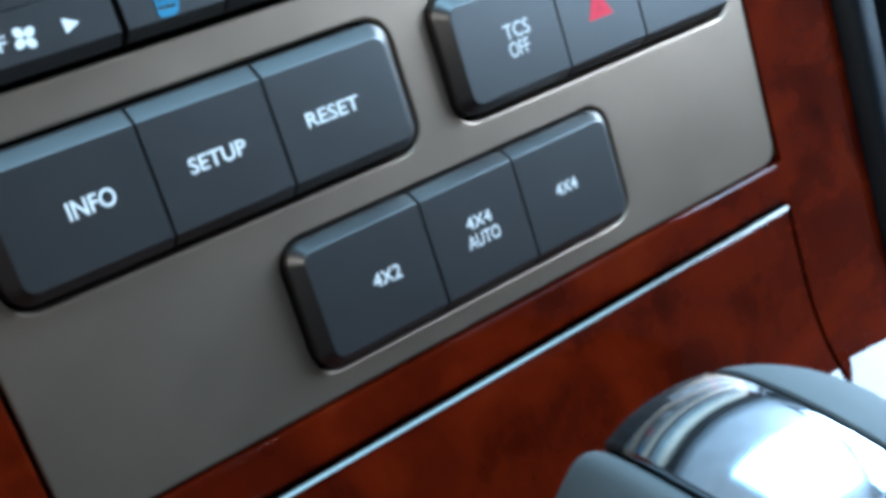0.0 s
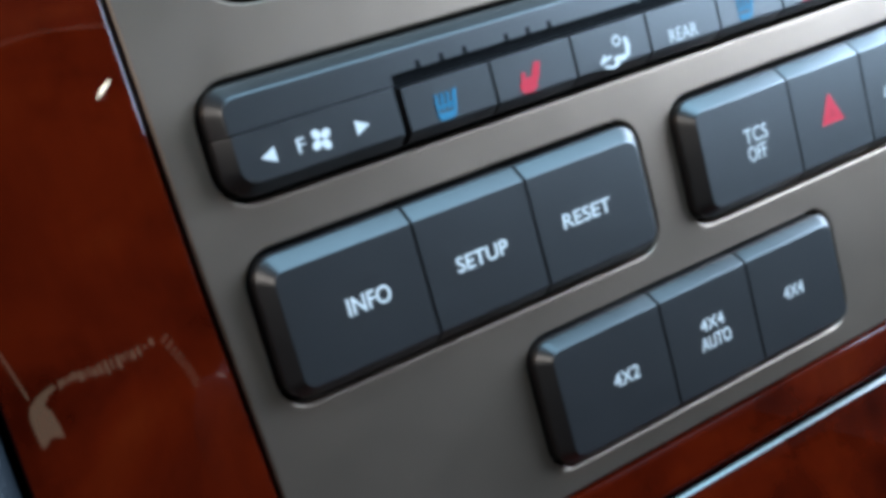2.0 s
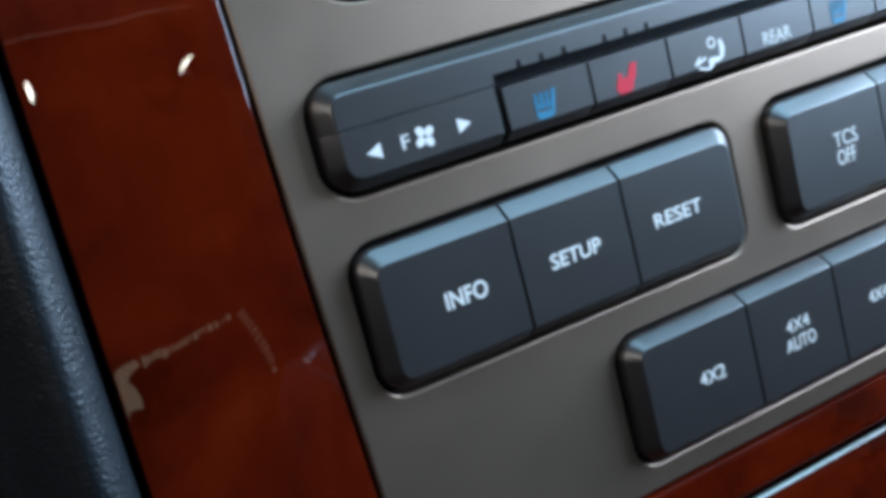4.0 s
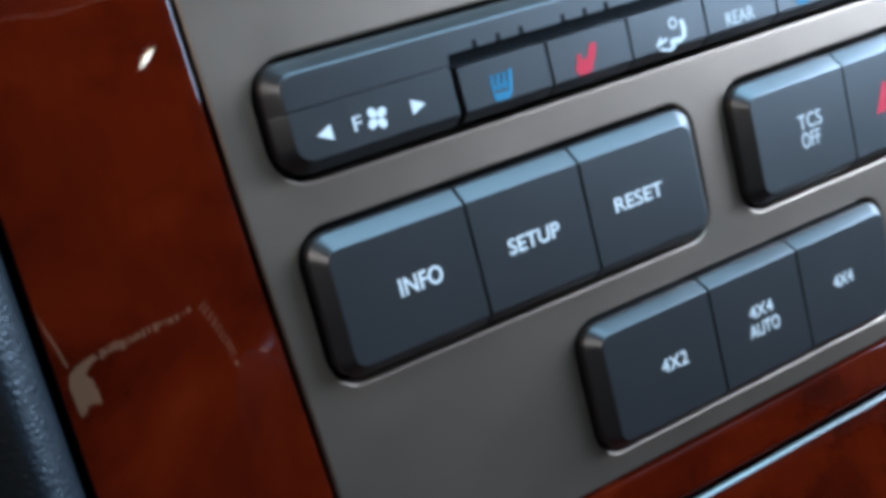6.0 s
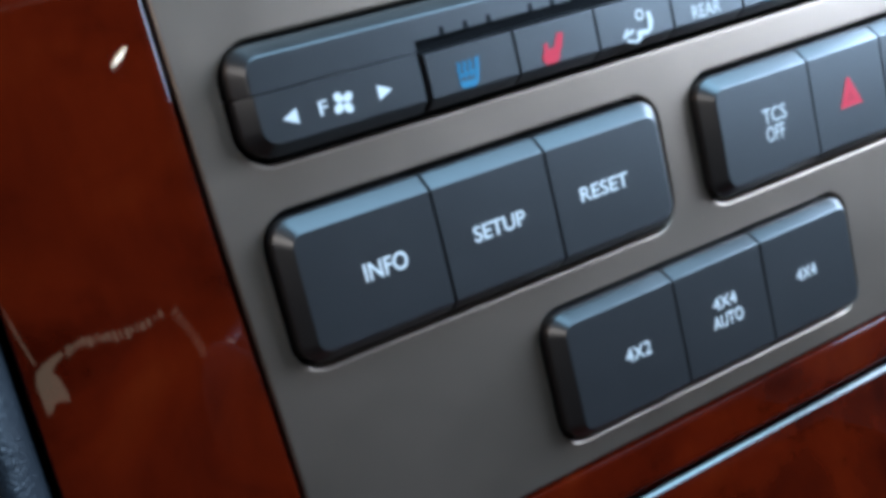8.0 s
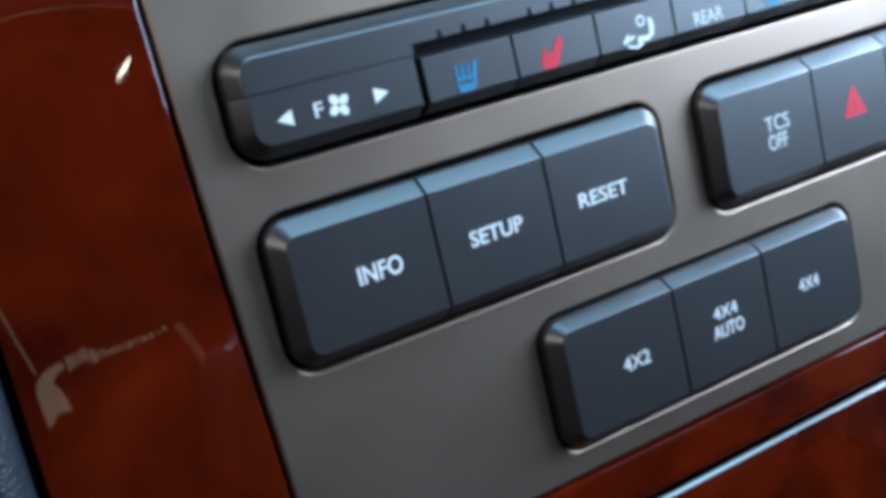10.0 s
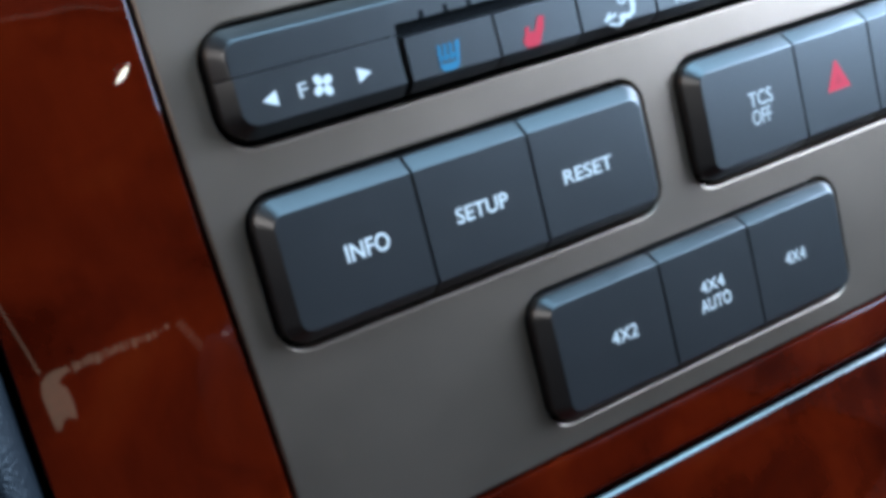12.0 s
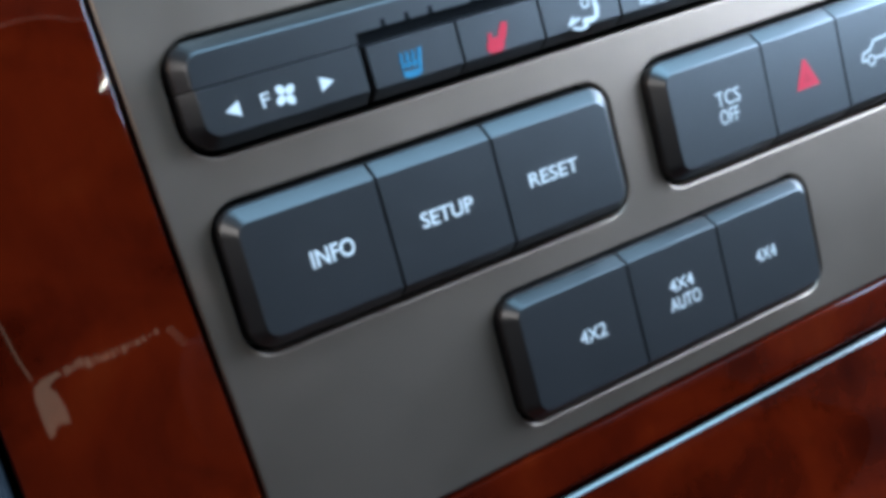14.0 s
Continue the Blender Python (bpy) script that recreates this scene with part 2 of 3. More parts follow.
CHAMFER = ((0.0, 1.1), (0.0, 0.44), (0.01, 0.31), (0.03, 0.276), (0.07, 0.257), (0.09, 0.251), (0.88, 0.034), (0.90, 0.0285), (0.94, 0.0165), (0.98, 0.006), (1.02, 0.001), (1.05, 0.0), (1.12, 0.0))
STEEP = ((0.0, 1.1), (0.0, 0.52), (0.02, 0.40), (0.07, 0.31), (0.13, 0.275), (0.17, 0.260), (0.70, 0.075), (0.74, 0.062), (0.84, 0.026), (0.93, 0.006), (1.0, 0.0005), (1.05, 0.0), (1.15, 0.0))
ROUNDED = ((0.0, 1.1), (0.0, 0.46), (0.06, 0.34), (0.20, 0.22), (0.42, 0.12), (0.68, 0.05), (0.88, 0.014), (1.0, 0.002), (1.05, 0.0), (1.15, 0.0))


def key_cap(bm, face, insets, radii, profile=CHAMFER, out=0.0):
    """One key: its flat face (x0, x1, z0, z1) and a sloping rim of its own width on each side (left, right, bottom, top)."""
    x0, x1, z0, z1 = face
    rings = []
    for s, y in profile:
        w = 1 - s
        l, r, b, t = (i * w for i in insets)
        rad = [max(0.012, q * (0.55 + 0.45 * w)) for q in radii]
        rings.append(corner_ring(x0 - l, x1 + r, z0 - b, z1 + t, rad, y - out))
    return loft(bm, rings)


def rounded_outline(x0, x1, z0, z1, r, steps=8):
    return [(v.x * 100, v.z * 100 - HEIGHT) for v in corner_ring(x0, x1, z0, z1, (r,) * 4, 0, steps)]


def plate(outlines, y_front, depth, bevel=0.0, steps=3):
    """A plate with holes, its front at y_front, from closed outlines in x and z."""
    cu = bpy.data.curves.new("plate", "CURVE")
    cu.dimensions, cu.fill_mode = "2D", "BOTH"
    cu.extrude, cu.bevel_depth, cu.bevel_resolution = depth / 200 - bevel / 100, bevel / 100, steps
    cu.offset = -bevel / 100
    for points in outlines:
        sp = cu.splines.new("POLY")
        sp.points.add(len(points) - 1)
        for p, (x, z) in zip(sp.points, points):
            p.co = (x / 100, z / 100, 0, 1)
        sp.use_cyclic_u = True
    ob = bpy.data.objects.new("plate", cu)
    scene.collection.objects.link(ob)
    me = bpy.data.meshes.new_from_object(ob.evaluated_get(bpy.context.evaluated_depsgraph_get()))
    bpy.data.objects.remove(ob)
    me.transform(Matrix.Translation(cm(0, y_front + depth / 2, 0)) @ Matrix.Rotation(radians(90), 4, "X"))
    bm = bmesh.new()
    bm.from_mesh(me)
    bpy.data.meshes.remove(me)
    bmesh.ops.remove_doubles(bm, verts=bm.verts, dist=1e-7)
    return bm


def print_plate(outlines):
    """Print on a key face: a film 0.1 mm proud."""
    return plate(outlines, -0.010, 0.02)


def lettering(text, x0, x1, z0, z1, fat=0.020):
    """Letters in the built-in font, fitted to a box on the key faces."""
    cu = bpy.data.curves.new("lettering", "FONT")
    cu.body, cu.offset, cu.extrude, cu.resolution_u = text, fat, 0.01, 4
    ob = bpy.data.objects.new("lettering", cu)
    scene.collection.objects.link(ob)
    me = bpy.data.meshes.new_from_object(ob.evaluated_get(bpy.context.evaluated_depsgraph_get()))
    bpy.data.objects.remove(ob)
    co = np.empty(len(me.vertices) * 3)
    me.vertices.foreach_get("co", co)
    lo, hi = co.reshape(-1, 3).min(0), co.reshape(-1, 3).max(0)
    bm = bmesh.new()
    bm.from_mesh(me)
    bpy.data.meshes.remove(me)
    for v in bm.verts:
        u, w = (v.co.x - lo[0]) / (hi[0] - lo[0]), (v.co.y - lo[1]) / (hi[1] - lo[1])
        v.co = cm(x0 + u * (x1 - x0), -0.010 if v.co.z > 0 else 0.008, z0 + w * (z1 - z0))
    return bm


def slab(bm, lo, hi):
    """A box between two corners, in metres."""
    r = bmesh.ops.create_cube(bm, size=1)
    for v in r["verts"]:
        v.co = Vector([lo[i] + (v.co[i] + 0.5) * (hi[i] - lo[i]) for i in range(3)])
    return bm


# ---- the cabin that closes the place ----
def wall(name, boxes, mat, label, category="wall"):
    bm = bmesh.new()
    for lo, hi in boxes:
        slab(bm, lo, hi)
    return tagged(part(name, bm, mat), label, category, kind="structure")


wall("floor", [((-0.80, -1.40, -0.05), (0.90, 0.62, 0.0))], CARPET, "dark grey carpeted cabin floor", "floor")
# unseen rear wall: brown above, dark below, to tint what the panel mirrors
wall("wall_rear", [((-0.80, -1.40, 0.50), (-0.14, -1.35, 1.20)), ((0.52, -1.40, 0.50), (0.90, -1.35, 1.20)), ((-0.14, -1.40, 0.76), (0.52, -1.35, 1.20))], WARM_LINING, "unseen rear wall browned to warm reflections, round an added opening")
wall("wall_rear_lower", [((-0.80, -1.40, 0.0), (-0.14, -1.35, 0.50)), ((0.52, -1.40, 0.0), (0.90, -1.35, 0.50)), ((-0.14, -1.40, 0.0), (0.52, -1.35, 0.12))], DARK_LINING, "unseen lower rear wall, darkened to keep reflections dark")
# the two door walls differ in tone only for what they reflect
wall("wall_right", [((0.75, -1.35, 0.0), (0.80, -0.80, 0.59)), ((0.75, -0.80, 0.0), (0.80, 0.62, 0.62)), ((0.75, -1.35, 1.12), (0.80, 0.62, 1.20)), ((0.75, -0.84, 0.59), (0.80, -0.69, 1.12)), ((0.75, -1.35, 0.59), (0.80, -1.26, 1.12)), ((0.75, 0.04, 0.62), (0.80, 0.62, 1.12))], PALE_LINING, "unseen door wall with a window opening, its tone set for reflections")
wall("wall_left", [((-0.80, -1.35, 0.0), (-0.75, 0.62, 0.77)), ((-0.80, -1.35, 1.13), (-0.75, 0.62, 1.20)), ((-0.80, -1.35, 0.77), (-0.75, -0.97, 1.13)), ((-0.80, -0.03, 0.77), (-0.75, 0.62, 1.13))], DARK_LINING, "unseen door wall with a window opening, its tone set for reflections")
wall("ceiling", [((-0.75, -1.35, 1.20), (0.75, -0.67, 1.25)), ((-0.75, -0.09, 1.20), (0.75, 0.30, 1.25)), ((-0.75, -0.67, 1.20), (-0.07, -0.09, 1.25)), ((0.65, -0.67, 1.20), (0.75, -0.09, 1.25))], HEADLINING, "grey headlining with a roof opening", "ceiling")
wall("wall_front", [((-0.75, 0.17, 0.0), (0.75, 0.22, 0.85)), ((-0.75, 0.05, 0.85), (0.75, 0.62, 0.90)), ((-0.75, 0.57, 0.0), (0.75, 0.62, 0.85))], DASH, "charcoal dashboard body under the windscreen")

# added black panel: the footwell's darkness is put into its colour
wall("footwell_shade_wall", [((0.195, 0.12, 0.0), (0.75, 0.165, 0.84))], VOID, "added black panel standing in for the dark footwell")


# ---- the lacquered wood surround ----
def wood_y(z):
    """The depth of the wood face: upright, then sweeping out towards the console."""
    return 0.40 if z > -6.9 else 0.40 - 0.0135 * (-6.9 - z) ** 3


WOOD_LEVELS = [12, 10, 8, 6, 4, 2, 0, -2, -4.37, -4.42, -5.45, -5.50, -6] + [-6 - 0.5 * k for k in range(1, 17)]


def wood_strip(x0, x1, levels, round_left, round_right, round_top=False, crown=0.0, round_bottom=False):
    """A strip of veneered panel that follows the sweep of the face, with rounded edges where they are free."""
    bm = bmesh.new()
    edge = ((0.0, 0.5), (0.0, 0.026), (0.005, 0.010), (0.013, 0.003), (0.028, 0.0), (0.040, 0.0), (0.065, 0.0))
    free_left, free_right = x0, x1
    lv = [(z, 0.0) for z in levels]
    if round_top:
        lv = [(levels[0], 0.5), (levels[0], 0.032), (levels[0] - 0.010, 0.010), (levels[0] - 0.034, 0.0)] + lv[1:]
    if round_bottom:
        lv = lv[:-1] + [(levels[-1] + 0.06, 0.0), (levels[-1] + 0.02, 0.02), (levels[-1], 0.06), (levels[-1], 0.5)]
    grid = []
    for z, drop in lv:
        slope = (wood_y(z + 0.01) - wood_y(z - 0.01)) / 0.02
        nrm = Vector((0, -1, slope)).normalized()
        row = []
        x1 = free_right(z) if callable(free_right) else free_right
        x0 = free_left(z) if callable(free_left) else free_left
        across = [(x0 + a, d) for a, d in edge] if round_left else [(x0, 0.5), (x0, 0.0)]
        across += [(x0 + (x1 - x0) * k / 12, 0.0) for k in range(1, 12)]
        across += [(x1 - a, d) for a, d in reversed(edge)] if round_right else [(x1, 0.0), (x1, 0.5)]
        for x, d in across:
            u = (x - x0) / (x1 - x0)
            h = crown * 4 * u * (1 - u) - max(d, drop)
            row.append(bm.verts.new(cm(x, wood_y(z) + nrm.y * h, z + nrm.z * h)))
        grid.append(row)
    for a, b in zip(grid, grid[1:]):
        for k in range(len(a) - 1):
            bm.faces.new((a[k], a[k + 1], b[k + 1], b[k]))
    return bm


def stile_edge(z):
    """The inner edge of the left stile runs along the tapering control panel."""
    return float(np.interp(z, (-4.0, -1.5, 2.5, 12.0), (-3.59, -3.66, -3.83, -4.00)))


def right_stile_edge(z):
    """The right stile meets the panel, then the rail, then leaves a gap beside the door."""
    return 15.72 if z > -4.4 else 15.48 if z > -5.47 else 15.66


surround = thing("wood_surround", "glossy red-brown burl wood surround of the dash panel", "wood trim")
part("left_stile", wood_strip(-7.25, stile_edge, WOOD_LEVELS, True, True, crown=0.05), WOOD, surround)
part("right_stile", wood_strip(right_stile_edge, 18.92, WOOD_LEVELS, False, True, crown=0.03), WOOD, surround)
part("bottom_rail", wood_strip(-3.59, 15.48, [-4.42, -4.6, -4.8, -5.0, -5.2, -5.40], False, False, True, round_bottom=True), WOOD, surround)

# the storage door under the rail, with its bright strip
door = thing("storage_door", "burl wood storage door with a bright chrome strip along its top", "storage door")
part("door_panel", wood_strip(-3.3, 15.52, [-5.66] + [-6 - 0.5 * k for k in range(0, 17)], True, True, True), WOOD, door)
strip = bmesh.new()
STRIP_PROFILE = ((0.55, -5.535), (0.40, -5.535), (0.385, -5.538), (0.375, -5.545), (0.325, -5.588), (0.318, -5.596), (0.325, -5.604), (0.36, -5.610), (0.55, -5.610))
loft(strip, [[cm(x, y, z) for y, z in STRIP_PROFILE] for x in [-3.3 + 18.8 * k / 40 for k in range(41)]], True, True)
part("chrome_strip", strip, STRIP_CHROME, door, "thin bright chrome strip", 25)

# added black sheet behind the trim, so that the gaps look shaded
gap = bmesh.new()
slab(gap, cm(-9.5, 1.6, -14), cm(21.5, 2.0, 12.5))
tagged(part("gap_shade_backing", gap, VOID), "added black sheet that keeps the dash trim gaps dark", "backing", kind="structure")

# ---- the satin control panel ----
panel = thing("control_panel", "satin taupe control panel with rounded openings for keys", "control panel")
bezel_outline = [(-3.90, 12.0), (-3.70, 2.5), (-3.55, -1.5), (-3.50, -3.9), (-3.44, -4.15), (-3.32, -4.28), (-3.10, -4.34),
                 (15.10, -4.34), (15.36, -4.29), (15.54, -4.15), (15.62, -3.9), (15.66, -2.5), (15.70, -1.0), (15.80, 2.5), (16.0, 12.0)]
POCKETS = {
    "info": (-3.04, 5.70, -0.41, 2.41, 0.58),
    "drive": (1.80, 10.52, -3.83, -1.04, 0.56),
    "hazard": (6.62, 15.24, -0.36, 2.44, 0.56),
    "climate": (-3.03, 15.24, 3.18, 5.27, 0.66),
    "upper": (-2.55, 14.75, 6.36, 9.4, 1.15),
}
holes = [rounded_outline(*p) for p in POCKETS.values()]
part("bezel_plate", plate([bezel_outline] + holes, 0.45, 0.5, 0.06, 4), BEZEL, panel, "satin taupe painted plate", 60, True)
for name, (x0, x1, z0, z1, r) in POCKETS.items():
    bm = bmesh.new()
    loft(bm, [corner_ring(x0 - 0.02, x1 + 0.02, z0 - 0.02, z1 + 0.02, (r,) * 4, y) for y in (0.60, 1.3)])
    # liner in near-black: the shade round the keys is in its colour
    part("pocket_liner", bm, VOID, panel, "recessed pocket blackened for the shade round the keys")

JOINT = 0.030
SOFT = 0.42


def bank(name, label, faces, z0, z1, group="switch banks"):
    """A row of keys with one sloping rim round the whole row; faces: (x0, x1) of each key."""
    top = thing(name, label, "switch bank", group)
    keys = []
    for k, (x0, x1) in enumerate(faces):
        first, last = k == 0, k == len(faces) - 1
        bm = bmesh.new()
        insets = (0.24 if first else 0.0, 0.27 if last else 0.0, 0.22, 0.20 if z1 < 0 else 0.28)
        radii = (SOFT if first else 0.012, SOFT if last else 0.012, SOFT if last else 0.012, SOFT if first else 0.012)
        key_cap(bm, (x0 + (0 if first else JOINT), x1 - (0 if last else JOINT), z0, z1), insets, radii)
        keys.append(part("button", bm, KEY, top, "charcoal soft-touch push button"))
    return top, keys


def legend(key, text, box, fat=0.010):
    part("lettering", lettering(text, *box, fat), WHITE, key, "white printed lettering")


info, keys = bank("trip_computer_switches", "charcoal row of trip computer buttons with white lettering", [(-2.72, 0.0), (0.0, 2.51), (2.51, 5.24)], -0.04, 2.035)
for key, text, box in zip(keys, ("INFO", "SETUP", "RESET"), ((-1.60, -0.74, 0.87, 1.19), (0.66, 1.80, 0.85, 1.14), (3.12, 4.30, 0.86, 1.14))):
    legend(key, text, box)

drive, keys = bank("drive_mode_switches", "charcoal row of drive mode buttons with white lettering", [(2.11, 4.86), (4.86, 7.34), (7.34, 10.02)], -3.49, -1.30)
legend(keys[0], "4X2", (3.36, 4.02, -2.53, -2.25), 0.0)
legend(keys[1], "4X4", (5.79, 6.44, -2.30, -2.04), 0.0)
legend(keys[1], "AUTO", (5.71, 6.55, -2.70, -2.42), 0.0)
legend(keys[2], "4X4", (8.24, 8.84, -2.49, -2.22), 0.0)

hazard, keys = bank("hazard_and_traction_switches", "charcoal row of hazard, traction and tailgate buttons", [(6.88, 9.60), (9.60, 11.95), (11.95, 14.80)], 0.01, 2.06)
legend(keys[0], "TCS", (8.08, 8.76, 1.05, 1.36), -0.002)
legend(keys[0], "OFF", (8.10, 8.64, 0.66, 0.98), -0.002)
part("hazard_triangle", print_plate([[(10.40, 0.78), (11.13, 0.78), (10.80, 1.42), (10.73, 1.42)]]), RED, keys[1], "red warning triangle")
part("inner_triangle", plate([[(10.64, 0.91), (10.90, 0.91), (10.77, 1.14)]], -0.016, 0.02), RED_DARK, keys[1], "small darker red triangle")


def stroke(points, w, closed=False):
    """A printed line of width w along points, as closed outlines."""
    out = []
    n = len(points)
    for k in range(n if closed else n - 1):
        a, b = Vector(points[k]), Vector(points[(k + 1) % n])
        d = (b - a).normalized()
        s = Vector((-d.y, d.x)) * w / 2
        a, b = a - d * w * 0.3, b + d * w * 0.3
        out.append([tuple(a + s), tuple(a - s), tuple(b - s), tuple(b + s)])
    return out


def disc(x, z, r, n=14):
    return [(x + r * math.cos(2 * math.pi * k / n), z + r * math.sin(2 * math.pi * k / n)) for k in range(n)]


def joined(outlines):
    """Overlapping printed shapes in one film, each a hair above the last."""
    bm = bmesh.new()
    for k, o in enumerate(outlines):
        one = plate([o], -0.010 - 0.0006 * k, 0.02)
        me = bpy.data.meshes.new("film")
        one.to_mesh(me)
        one.free()
        bm.from_mesh(me)
        bpy.data.meshes.remove(me)
    return bm


car_shape = [(12.56, 0.90), (12.62, 1.06), (12.86, 1.10), (13.02, 1.28), (13.50, 1.30), (13.62, 1.12), (13.66, 0.90)]
part("tailgate_sign", joined(stroke(car_shape, 0.05) + stroke([(12.56, 0.90), (12.72, 0.88)], 0.05) + stroke([(12.98, 0.88), (13.28, 0.88)], 0.05) + stroke(disc(12.85, 0.86, 0.11, 10), 0.04, True) + stroke(disc(13.42, 0.86, 0.11, 10), 0.04, True) + stroke([(13.50, 1.30), (13.80, 1.42)], 0.05)), WHITE, keys[2], "white printed car outline")

# ---- climate strip ----
climate = thing("climate_strip", "charcoal climate control strip with fan, seat and rear keys", "climate control")


def bar_ring(left, right, top, r, y, steps=6):
    """The upper bar's outline, lower at both ends than over the small buttons, with its upper corners rounded."""
    x0, x1, z1 = -2.70 - left, 14.84 + right, 4.95 + top
    out = [cm(x, y, z) for x, z in ((x0, 4.395), (0.40, 4.395), (0.40, 4.57), (11.80, 4.57), (11.80, 4.395), (x1, 4.395))]
    for x, s, start in ((x1, -1, 0), (x0, 1, 90)):
        out += [cm(x + s * r + r * math.cos(radians(start + 90 * k / steps)), y, z1 - r + r * math.sin(radians(start + 90 * k / steps))) for k in range(steps + 1)]
    return out


bm = bmesh.new()
loft(bm, [bar_ring(0.25 * (1 - s), 0.25 * (1 - s), 0.25 * (1 - s), 0.44 * (0.6 + 0.4 * (1 - s)), y) for s, y in STEEP])
part("upper_bar", bm, KEY, climate, "charcoal rounded bar")
bm = bmesh.new()
fan_key = part("fan_key", key_cap(bm, (-2.70, 0.38, 3.53, 4.375), (0.25, 0.0, 0.22, 0.0), (0.52, 0.012, 0.012, 0.012), CHAMFER), KEY, climate, "wide charcoal fan rocker key")
bm = bmesh.new()
part("fan_key", key_cap(bm, (11.84, 14.84, 3.53, 4.375), (0.0, 0.30, 0.22, 0.0), (0.012, 0.50, 0.012, 0.012), CHAMFER), KEY, climate, "wide charcoal fan rocker key")
# the recess's shade is put into this floor's dark colour
bm = bmesh.new()
slab(bm, cm(0.42, 0.34, 4.20), cm(11.80, 0.60, 4.60))
part("slot_floor", bm, SLOT, climate, "recessed slot floor darkened for shade over the small buttons")
SMALL = [(0.50, 2.40), (2.42, 4.28), (4.30, 6.18), (6.20, 8.09), (8.11, 9.96), (9.98, 11.78)]
small_keys = []
for x0, x1 in SMALL:
    bm = bmesh.new()
    key_cap(bm, (x0 + 0.02, x1 - 0.02, 3.52, 4.31), (0.012, 0.012, 0.20, 0.02), (0.02,) * 4, CHAMFER)
    small_keys.append(part("button", bm, KEY, climate, "small charcoal push button"))
part("arrow", print_plate([[(-2.30, 3.90), (-2.03, 3.77), (-2.03, 4.03)]]), WHITE, fan_key, "white printed arrow")
part("arrow", print_plate([[(-0.24, 3.90), (-0.51, 4.03), (-0.51, 3.77)]]), WHITE, fan_key, "white printed arrow")
part("lettering", lettering("F", -1.63, -1.47, 3.79, 4.03, 0.0), WHITE, fan_key, "white printed letter")
part("fan_sign", joined([[(-1.18 + 0.125 * math.cos(a) + 0.095 * math.cos(q) * math.cos(a) - 0.075 * math.sin(q) * math.sin(a), 3.90 + 0.125 * math.sin(a) + 0.095 * math.cos(q) * math.sin(a) + 0.075 * math.sin(q) * math.cos(a)) for q in [k * math.pi / 7 for k in range(14)]] for a in (radians(35), radians(125), radians(215), radians(305))]), WHITE, fan_key, "white printed fan blades")


def cooled_seat(dx):
    seat = [[(1.10 + dx, 3.62), (1.18 + dx, 3.55), (1.42 + dx, 3.55), (1.50 + dx, 3.62), (1.51 + dx, 3.72), (1.42 + dx, 3.68), (1.20 + dx, 3.68), (1.11 + dx, 3.71)],
            [(1.44 + dx, 3.70), (1.52 + dx, 3.70), (1.60 + dx, 4.05), (1.50 + dx, 4.03)]]
    waves = []
    for x in (1.13, 1.25, 1.37):
        waves += stroke([(x + dx, 3.74), (x + 0.035 + dx, 3.81), (x - 0.01 + dx, 3.88), (x + 0.035 + dx, 3.95), (x + 0.01 + dx, 4.01)], 0.052)
    return joined(seat + waves + stroke([(1.12 + dx, 3.78), (1.46 + dx, 3.80)], 0.05))


def heated_seat(dx):
    cushion = [(2.94 + dx, 3.62), (3.02 + dx, 3.54), (3.22 + dx, 3.53), (3.33 + dx, 3.60), (3.33 + dx, 3.74), (3.20 + dx, 3.82), (3.04 + dx, 3.80), (2.95 + dx, 3.72)]
    back = [(3.18 + dx, 3.70), (3.33 + dx, 3.66), (3.43 + dx, 3.82), (3.50 + dx, 4.04), (3.37 + dx, 4.06), (3.28 + dx, 3.90)]
    bolster = [(3.00 + dx, 3.76), (3.08 + dx, 3.76), (3.12 + dx, 3.92), (3.03 + dx, 3.92)]
    return joined([cushion, back, bolster])


part("cooled_seat_sign", cooled_seat(0.0), BLUE, small_keys[0], "blue printed seat sign")
part("heated_seat_sign", heated_seat(0.0), RED, small_keys[1], "red printed seat sign")
part("cooled_seat_sign", cooled_seat(7.55), BLUE, small_keys[4], "blue printed seat sign")
part("heated_seat_sign", heated_seat(7.60), RED, small_keys[5], "red printed seat sign")
mode = stroke(disc(5.36, 3.96, 0.09, 12), 0.040, True) + [[(5.53, 3.98), (5.62, 3.98), (5.66, 3.80), (5.60, 3.62), (5.50, 3.60), (5.54, 3.78)], [(5.24, 3.68), (5.52, 3.66), (5.50, 3.56), (5.20, 3.58)], [(5.26, 3.58), (5.14, 3.48), (5.22, 3.46), (5.36, 3.54)]]
mode += stroke([(4.88, 3.62), (5.14, 3.70)], 0.05) + stroke([(4.88, 3.62), (5.00, 3.74)], 0.05) + stroke([(4.96, 3.54), (5.16, 3.48)], 0.05)
part("air_mode_sign", joined(mode), WHITE, small_keys[2], "white printed seated figure outline with air arrows")
legend(small_keys[3], "REAR", (6.70, 7.46, 3.58, 3.84), 0.0)
for first in (0.92, 2.85, 8.47, 10.45):
    for k in range(3):
        x = first + 0.50 * k
        bm = plate([[(x, 4.57), (x + 0.11, 4.57), (x + 0.10, 4.70), (x + 0.02, 4.70)]], -0.006, 0.03)
        part("level_lamp", bm, SLOT, climate, "small unlit level lamp")

# ---- glossy rounded key above the climate strip ----
upper = thing("rounded_rocker_key", "glossy black rounded key with a bright rim above the climate strip", "switch bank", "switch banks")
bm = bmesh.new()
